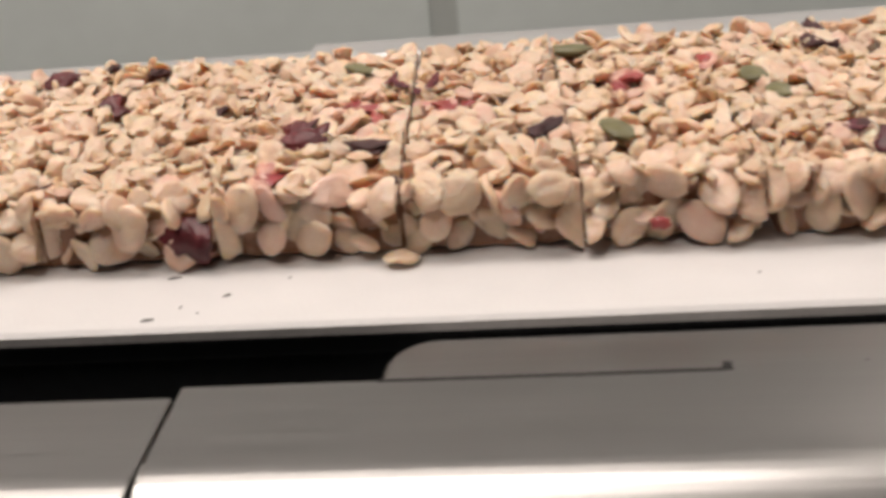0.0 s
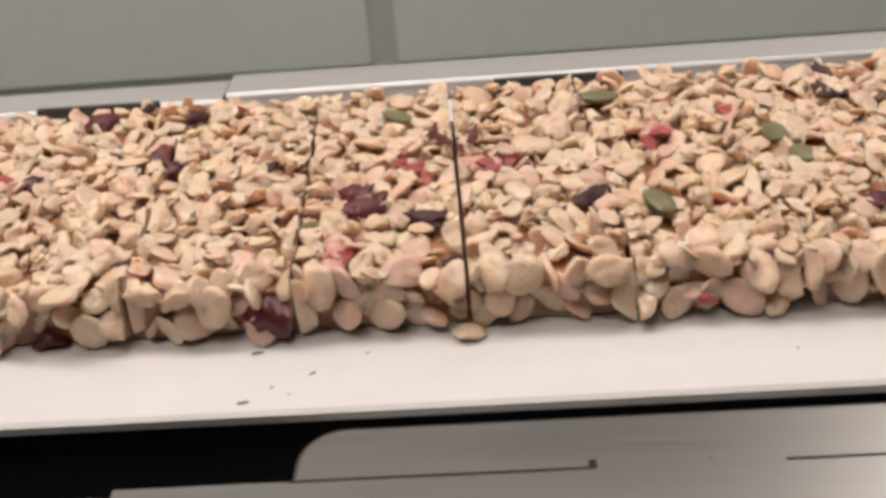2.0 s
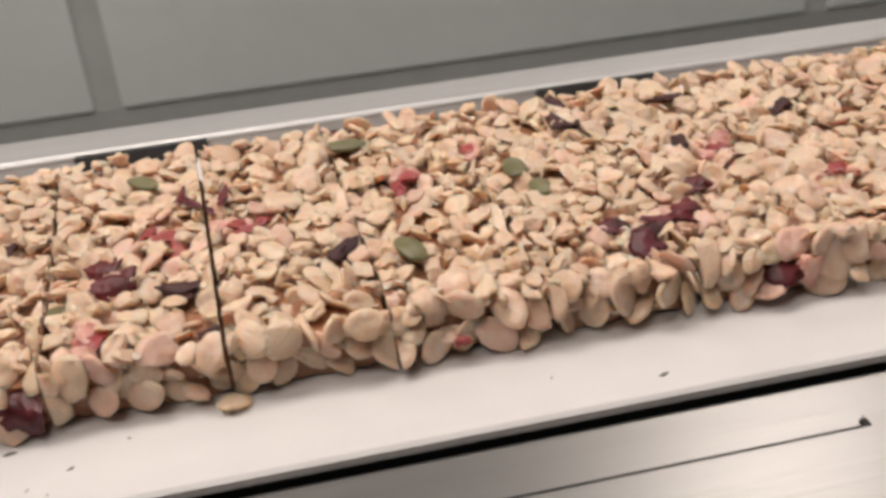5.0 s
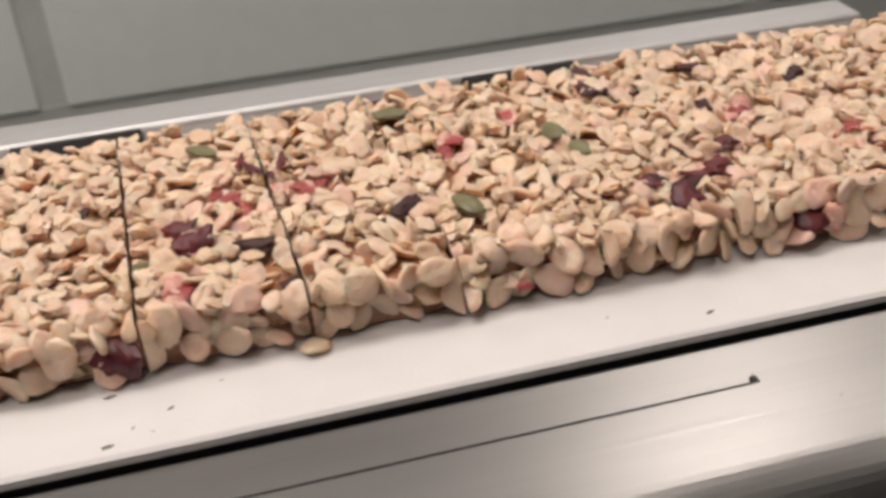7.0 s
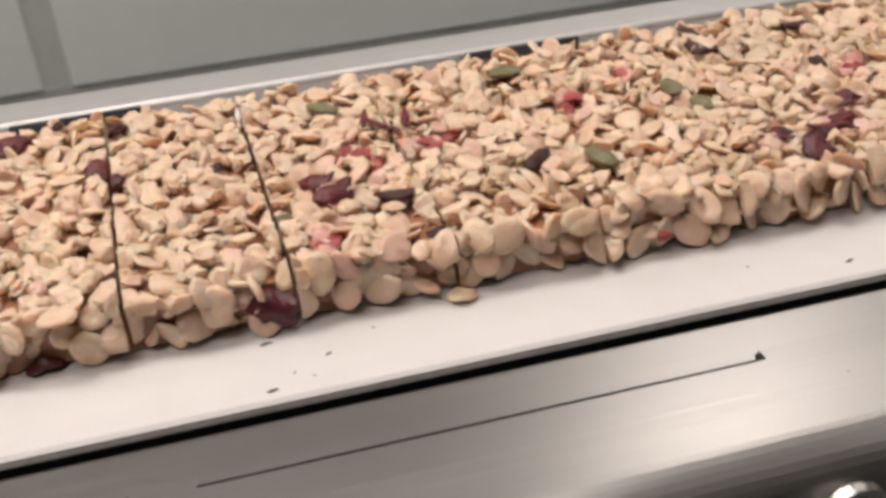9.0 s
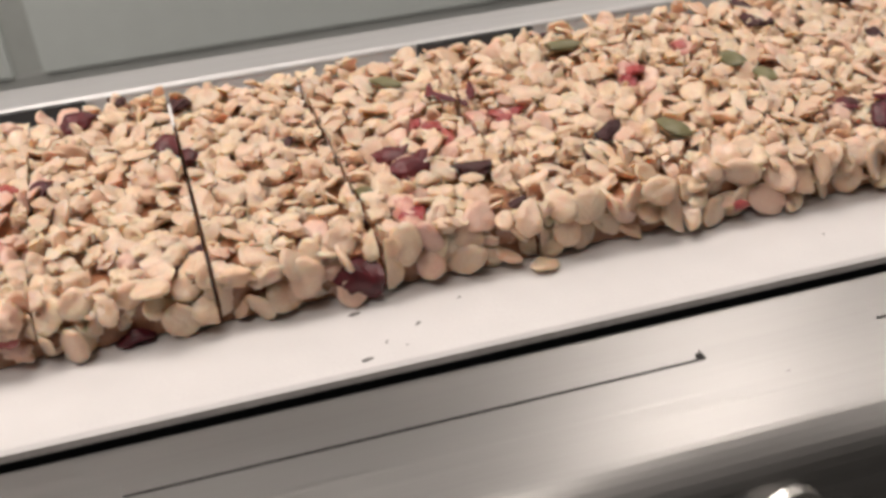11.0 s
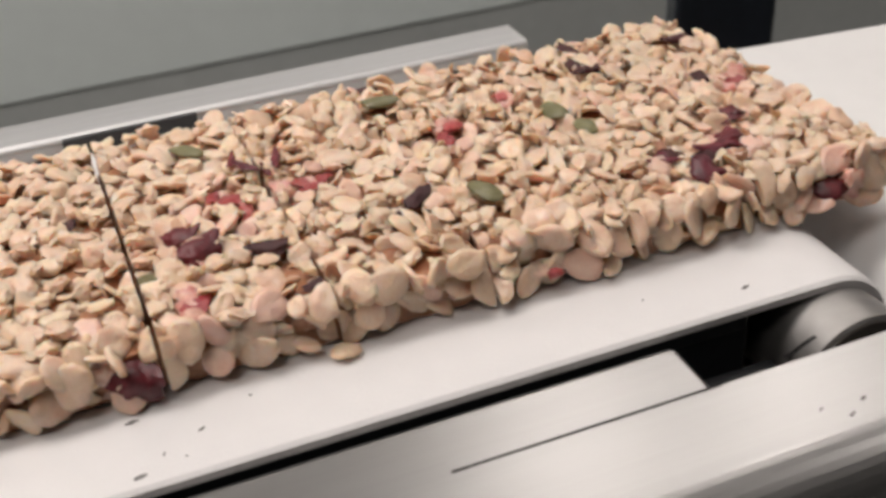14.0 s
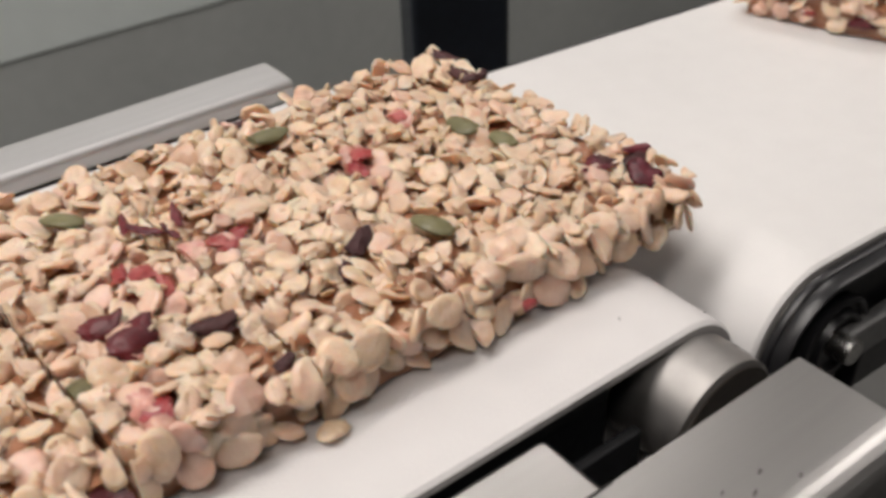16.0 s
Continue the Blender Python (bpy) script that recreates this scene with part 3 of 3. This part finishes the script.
# what is pressed into the slab: kind, along, across, height above the belt, turn, size
INCLUSIONS = [
    ("seed", 0.0930, 0.0885, 0.0190, 10, 1.15), ("seed", 0.0245, 0.0835, 0.0188, -15, 1.1), ("seed", 0.1025, 0.0145, 0.0195, 20, 1.05),
    ("seed", 0.1445, 0.0540, 0.0188, 20, 1.0), ("seed", 0.1490, 0.0400, 0.0185, -20, 0.9), ("seed", 0.0020, 0.0170, 0.0160, 70, 0.75),
    ("berry", -0.0824, 0.0980, 0.0185, 25, 1.2), ("raisin", -0.0686, 0.1080, 0.0185, 0, 1.1), ("raisin", -0.0479, 0.0960, 0.0190, 60, 1.3),
    ("berry", -0.0530, 0.0680, 0.0185, -30, 1.15), ("berry", -0.0480, 0.0580, 0.0180, 70, 1.0), ("berry", 0.0142, 0.0330, 0.0185, 70, 0.95),
    ("berry", 0.0176, 0.0225, 0.0190, 20, 1.15), ("red", 0.0129, -0.0030, 0.0185, 40, 1.1), ("skin", 0.0365, 0.0690, 0.0198, 145, 0.75), ("skin", 0.0410, 0.0630, 0.0198, 165, 1.1),
    ("skin", 0.0445, 0.0595, 0.0198, 80, 1.0), ("skin", 0.0500, 0.0635, 0.0198, 30, 0.85), ("skin", 0.1585, 0.0070, 0.0198, 160, 0.9),
    ("skin", 0.1770, 0.0075, 0.0200, 30, 1.2), ("red", 0.0270, 0.0500, 0.0185, 150, 0.9), ("red", 0.0545, 0.0480, 0.0185, 100, 1.0), ("red", 0.0316, 0.0470, 0.0185, 15, 1.25), ("red", 0.0350, 0.0400, 0.0170, 70, 0.9),
    ("red", 0.0570, 0.0450, 0.0180, 60, 0.95), ("red", 0.0620, 0.0500, 0.0175, 20, 0.8), ("raisin", 0.0370, 0.0155, 0.0190, 0, 1.5),
    ("raisin", 0.0835, 0.0225, 0.0185, 30, 1.35), ("raisin", 0.0762, 0.0165, 0.0165, 10, 1.2), ("raisin", 0.1687, 0.0830, 0.0190, -20, 1.5),
    ("raisin", 0.1740, 0.0810, 0.0185, 0, 1.0), ("raisin", 0.2020, 0.0550, 0.0190, 10, 1.3), ("raisin", 0.2130, 0.0900, 0.0190, 0, 1.2),
    ("red", 0.2130, 0.0486, 0.0185, 30, 1.0), ("raisin", 0.2480, 0.0700, 0.0195, 20, 1.3), ("red", 0.2400, 0.0200, 0.0195, 60, 1.1),
    ("berry", 0.2900, 0.0300, 0.0190, 10, 1.1), ("seed", 0.3000, 0.0700, 0.0200, 30, 1.0), ("raisin", 0.3400, 0.0500, 0.0195, 0, 1.2), ("berry", 0.3900, 0.0800, 0.0190, 0, 1.1),
    ("red", 0.4300, 0.0300, 0.0190, 0, 1.1), ("seed", 0.4800, 0.0600, 0.0195, 50, 1.0), ("berry", 0.1690, -0.0010, 0.0185, -20, 1.25), ("raisin", 0.1730, 0.0060, 0.0185, -40, 1.5),
    ("berry", 0.1850, 0.0120, 0.0180, 30, 1.3), ("berry", 0.1613, 0.0107, 0.0180, 10, 0.9), ("red", 0.1318, 0.0740, 0.0190, 60, 1.0),
    ("red", 0.1110, 0.0620, 0.0185, 20, 1.15), ("red", 0.1060, 0.0570, 0.0175, 0, 0.9), ("red", -0.1100, 0.0276, 0.0185, 10, 1.5),
    ("red", -0.1052, 0.0557, 0.0180, 0, 1.1), ("berry", -0.0935, 0.0535, 0.0185, 20, 0.85), ("raisin", -0.0152, 0.0576, 0.0175, 60, 0.8),
    ("raisin", -0.0485, 0.0022, 0.0170, 10, 1.1), ("raisin", 0.1640, 0.0105, 0.0185, 40, 1.2), ("raisin", 0.0930, 0.1060, 0.0170, 0, 0.9),
    ("berry", -0.0065, -0.0125, 0.0080, 0, 1.25), ("berry", 0.2060, -0.0115, 0.0095, 10, 1.35), ("red", -0.1019, -0.0125, 0.0125, 0, 0.9),
    ("red", 0.1100, -0.0150, 0.0080, 0, 0.55), ("berry", 0.1200, -0.0105, 0.0040, 0, 0.9), ("berry", -0.0690, -0.0115, 0.0030, 0, 0.9),
    ("raisin", 0.0440, -0.0050, 0.0170, 80, 0.8), ("berry", -0.1500, 0.0600, 0.0185, 20, 1.1), ("seed", -0.1620, 0.0300, 0.0190, 30, 1.0),
    ("red", -0.2000, 0.0700, 0.0185, 20, 1.1), ("red", 0.1790, 0.0300, 0.0090, 40, 1.3), ("berry", 0.1800, 0.0560, 0.0080, 0, 1.0),
    ("red", 0.1790, 0.0800, 0.0080, 10, 1.2), ("raisin", 0.1735, 0.0990, 0.0185, 30, 1.4), ("berry", 0.1960, 0.0280, 0.0185, 20, 1.0),
]


def place(normal, turn, at):
    """A pose whose z axis is the normal, turned about it."""
    q = Vector(normal).normalized().to_track_quat("Z", "Y")
    return Matrix.Translation(at) @ q.to_matrix().to_4x4() @ pose(0, 0, 0, 0, 0, turn)


def tilted(normal, spread):
    n = Vector(normal) + Vector((rng.gauss(0, spread), rng.gauss(0, spread), rng.gauss(0, spread)))
    return n.normalized()


def cut_mesh(me, m, x0, x1):
    """The part of a grain between two cut planes (sheared across the bar), in its own space; the mesh itself where it is not cut."""
    lo = hi = False
    inv = m.inverted()
    for v in me.vertices:
        p = m @ v.co
        s = p.x - SKEW * p.y
        lo, hi = lo or s < x0, hi or s > x1
    if not (lo or hi):
        return me
    bm = bmesh.new()
    bm.from_mesh(me)
    for flag, x, sign in ((lo, x0, -1), (hi, x1, 1)):
        if flag:
            n = Vector((1, -SKEW, 0)).normalized() * sign
            point = Vector((x, 0, 0))
            geom = bmesh.ops.bisect_plane(bm, geom=bm.verts[:] + bm.edges[:] + bm.faces[:], dist=1e-6, plane_co=inv @ point,
                                          plane_no=(inv.to_3x3() @ n).normalized(), clear_outer=True)
            edges = [e for e in geom["geom_cut"] if isinstance(e, bmesh.types.BMEdge)]
            if edges:
                bmesh.ops.contextual_create(bm, geom=edges)
    if len(bm.faces) < 6:
        bm.free()
        return None
    out = to_mesh(me.name, bm, me.materials[0], 50)
    return out


def cereal_bar(index, x0, x1):
    """One bar of the cut slab, with its origin at its lower front edge."""
    width = x1 - x0
    kinds = {k for k, x, y, z, a, s in INCLUSIONS if x0 <= x - SKEW * y < x1}
    extras = [word for k, word in (("berry", "dark cranberries"), ("red", "red berry bits"), ("raisin", "raisins"), ("seed", "green pumpkin seeds")) if k in kinds][-2:]
    bar = empty("cereal_bar", pose(x0, 0, TOP), " ".join(["cream puffed grain cereal bar", "with " + " and ".join(extras) if extras else "held by syrup"]), "cereal bar", "cereal bars cut from one slab")
    low, high = (0.00062 if 4 <= i <= 6 else 0.00032 for i in (index, index + 1))
    inset = 0.0012 if index < 8 else 0.0040
    # the syrup body; its dark colour doubles as shadow in the gaps
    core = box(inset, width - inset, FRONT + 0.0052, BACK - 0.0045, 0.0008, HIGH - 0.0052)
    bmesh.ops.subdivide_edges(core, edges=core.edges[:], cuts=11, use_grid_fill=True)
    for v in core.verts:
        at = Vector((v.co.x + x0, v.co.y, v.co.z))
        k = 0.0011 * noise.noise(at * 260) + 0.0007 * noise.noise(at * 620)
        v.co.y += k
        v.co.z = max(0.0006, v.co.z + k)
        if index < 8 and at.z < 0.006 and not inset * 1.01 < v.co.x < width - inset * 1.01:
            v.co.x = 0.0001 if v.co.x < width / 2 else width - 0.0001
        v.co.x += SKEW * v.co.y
    part("core", core, M_CORE, bar, "brown syrup binding the grains, darkened as shade in the gaps")
    inside = [(k, x - x0, y, z, a, s) for k, x, y, z, a, s in INCLUSIONS if x0 <= x - SKEW * y < x1]
    for k, x, y, z, a, s in inside:
        meshes, name, label, size = KINDS[k]
        front = y < FRONT + 0.0045
        z += {"seed": 0.0005, "skin": -0.0003}.get(k, -0.0007)
        y -= 0.0016 if front else 0
        m = place(tilted((0, -1, 0.35) if front else (0, 0, 1), 0.12), a, (x, y, z)) @ Matrix.Diagonal((s, s, s, 1))
        me = cut_mesh(meshes[rng.randrange(len(meshes))], m, low, width - high)
        if me:
            ob = new(name, me)
            ob.parent, ob.matrix_basis = bar, m
            tagged(ob, label)

    def grain(at, normal, spread, s=1.0):
        x, y, z = at
        stain = 9.0
        for k, ix, iy, iz, a, s2 in inside:
            d = (Vector((ix, iy, iz)) - Vector(at)).length / (KINDS[k][3] * s2)
            if d < {"seed": 0.85, "skin": 0.3}.get(k, 0.55) and z > iz - 0.003:
                return
            if k in ("red", "berry"):
                stain = min(stain, d * (0.85 if k == "red" else 1.5))
        pool = (BITS if s < 0.8 else LUMPS) if normal[2] == 1 and rng.random() < 0.55 else FLATS if normal[1] == -1 else GRAINS
        if stain < 1.3 and rng.random() < 0.55:
            pool = STAINS
        elif stain < 2.5 and rng.random() < 0.45:
            pool = PINKS
        elif rng.random() < 0.07 + 0.5 * max(0, noise.noise(Vector(((x + x0) * 22, y * 22, 3)))):
            pool = PINKS if rng.random() < 0.35 else TOASTS
        me = pool[rng.randrange(len(pool))]
        s *= rng.uniform(0.84, 1.14)
        m = place(tilted(normal, spread), rng.uniform(0, 360), (x + SKEW * y, y, z)) @ Matrix.Diagonal((s, s, s, 1))
        heights = [(m @ v.co).z for v in me.vertices]
        lowest, over = min(heights), max(heights) - HIGH - 0.0012
        if over > 0:
            m = Matrix.Translation((0, 0, -over)) @ m
            lowest -= over
        if lowest < 0.0002:
            m = Matrix.Translation((0, 0, 0.0002 - lowest)) @ m
        me = cut_mesh(me, m, low, width - high)
        if me:
            ob = new("grain", me)
            ob.parent, ob.matrix_basis = bar, m

    taken = []

    def scatter(tries, point, normal, spread, apart, s=1.0):
        """Grains thrown at random, none nearer to another than a given distance."""
        for _ in range(tries):
            p = Vector(point(rng.random(), rng.random(), rng.random()))
            if all((p - q).length_squared > apart * apart for q in taken):
                taken.append(p)
                grain(p, normal, spread, s)

    y0, y1, top = FRONT + 0.0030, BACK - 0.0030, HIGH - 0.0016
    edge = FRONT + 0.0012
    scatter(240, lambda u, v, w: (width * u, edge + 0.0050 * w, 0.0036 + 0.0140 * v), (0, -1, 0.5), 0.5, 0.0072, 1.15)
    scatter(520, lambda u, v, w: (width * u, y0 + (y1 - y0) * v, top - 0.0030 * w * w), (0, 0, 1), 0.42, 0.0056)
    scatter(60, lambda u, v, w: (width * u, BACK - 0.0012 - 0.0025 * w, 0.0036 + 0.0135 * v), (0, 1, 0.25), 0.42, 0.0066, 1.15)
    if index >= 8:
        for x, sx in ((0.0026, -1), (width - 0.0026, 1)):
            scatter(160, lambda u, v, w: (x - sx * 0.002 * w, y0 + (y1 - y0) * u, 0.0036 + 0.0130 * v), (sx, 0, 0.15), 0.5, 0.0060)
    scatter(130, lambda u, v, w: (width * u, edge + 0.0025 + 0.0045 * w, 0.0030 + 0.0150 * v), (0, -1, 0.4), 0.8, 0.0045, 0.95)
    scatter(420, lambda u, v, w: (width * u, y0 + (y1 - y0) * v, top - 0.0012 - 0.0045 * w), (0, 0, 1), 0.65, 0.0044, 0.9)
    scatter(260, lambda u, v, w: (width * u, y0 + (y1 - y0) * v, top + 0.0002 - 0.0040 * w), (0, 0, 1), 0.9, 0.0036, 0.5)
    return bar


bars = [cereal_bar(i, a, b) for i, (a, b) in enumerate(zip(CUTS, CUTS[1:]))]

# loose grain and specks that ride on the belt
riders = []
loose = new("loose_grain", GRAINS[3])
loose.matrix_basis = pose(0.0475, -0.0180, TOP + 0.0018, 6, 4, 20) @ Matrix.Diagonal((0.85, 0.85, 0.8, 1))
riders.append((tagged(loose, "single cream puffed grain lying loose on the belt", "cereal grain"), loose.matrix_basis.copy()))
SPECKS = [(0.160, -0.037, 0.0030, 20), (-0.010, -0.020, 0.0034, 10), (0.006, -0.030, 0.0022, 30), (-0.0105, -0.0405, 0.0036, 10), (-0.004, -0.0350, 0.0014, 60),
          (0.001, -0.0380, 0.0010, 0), (0.020, -0.0225, 0.0012, 0), (0.1310, -0.030, 0.0012, 60)]
for x, y, s, a in SPECKS:
    ob = part("crumb", smudge(s, x, y), M_CRUMB)
    ob.matrix_basis = pose(x, y, TOP + 0.0001, 0, 0, a)
    riders.append((tagged(ob, "tiny dark crumb stuck to the white belt", "crumb", "crumbs on the belt"), ob.matrix_basis.copy()))


# ---- what moves ----
def carried_on(m, t):
    """A pose that rides on the belt, over the nose and down round the roller."""
    past = m.translation.x + BELT_SPEED * t - ROLL_X
    if past <= 0:
        return Matrix.Translation((BELT_SPEED * t, 0, 0)) @ m
    local = m.copy()
    local.translation = (0, m.translation.y, m.translation.z - ROLL_Z)
    return pose(ROLL_X, 0, ROLL_Z, 0, math.degrees(past / (ROLL_R + BELT_T)), 0) @ local


def motions():
    times = [0.0, 0.1, 0.3] + [0.5 * i for i in range(1, 32)] + [15.7, 15.9, 16.0]
    for ob, m in riders:
        walk(ob, [(t, carried_on(m, t)) for t in times])
    for i, ob in enumerate(bars[:9]):
        walk(ob, [(t, pose(CUTS[i] + BELT_SPEED * t, 0, TOP)) for t in times])
    # one after the other, the foremost bars are drawn off by the faster outfeed belt
    for i, ob in enumerate(bars[9:]):
        x = CUTS[9 + i]
        leave = 15.0 - (x - CUTS[9]) / BELT_SPEED
        rows = [(t, pose(x + BELT_SPEED * t, 0, TOP)) for t in times if t < leave - 0.05]
        steps = [leave + d for d in (0.0, 0.07, 0.14, 0.19, 0.24, 0.3, 0.4, 0.5, 0.6, 0.7, 0.8, 0.9)] + [leave + 1.5 * k for k in range(1, 12)]
        for t in [t for t in steps if 0 <= t < 15.98] + [16.0]:
            d = t - leave
            run = BELT_SPEED * leave + (1.04 * d * d if d <= 0.24 else 0.060 + 0.215 * (d - 0.24))
            k = max(0, min(1, d / 0.24))
            ramp = TOP2 - math.tan(radians(SLOPE)) * (x + run - N2_X)
            rows.append((t, pose(x + run, 0, TOP + k * (min(ramp, TOP) - TOP), 0, SLOPE * k, 0) @ pose(0, 0, 0, 0, 0, 17 * k)))
        walk(ob, rows)
    turn = math.degrees(BELT_SPEED / (ROLL_R + BELT_T))
    walk(roller, [(t, pose(ROLL_X, 0, ROLL_Z, 0, turn * (t - 14.5), 0)) for t in times])


motions()
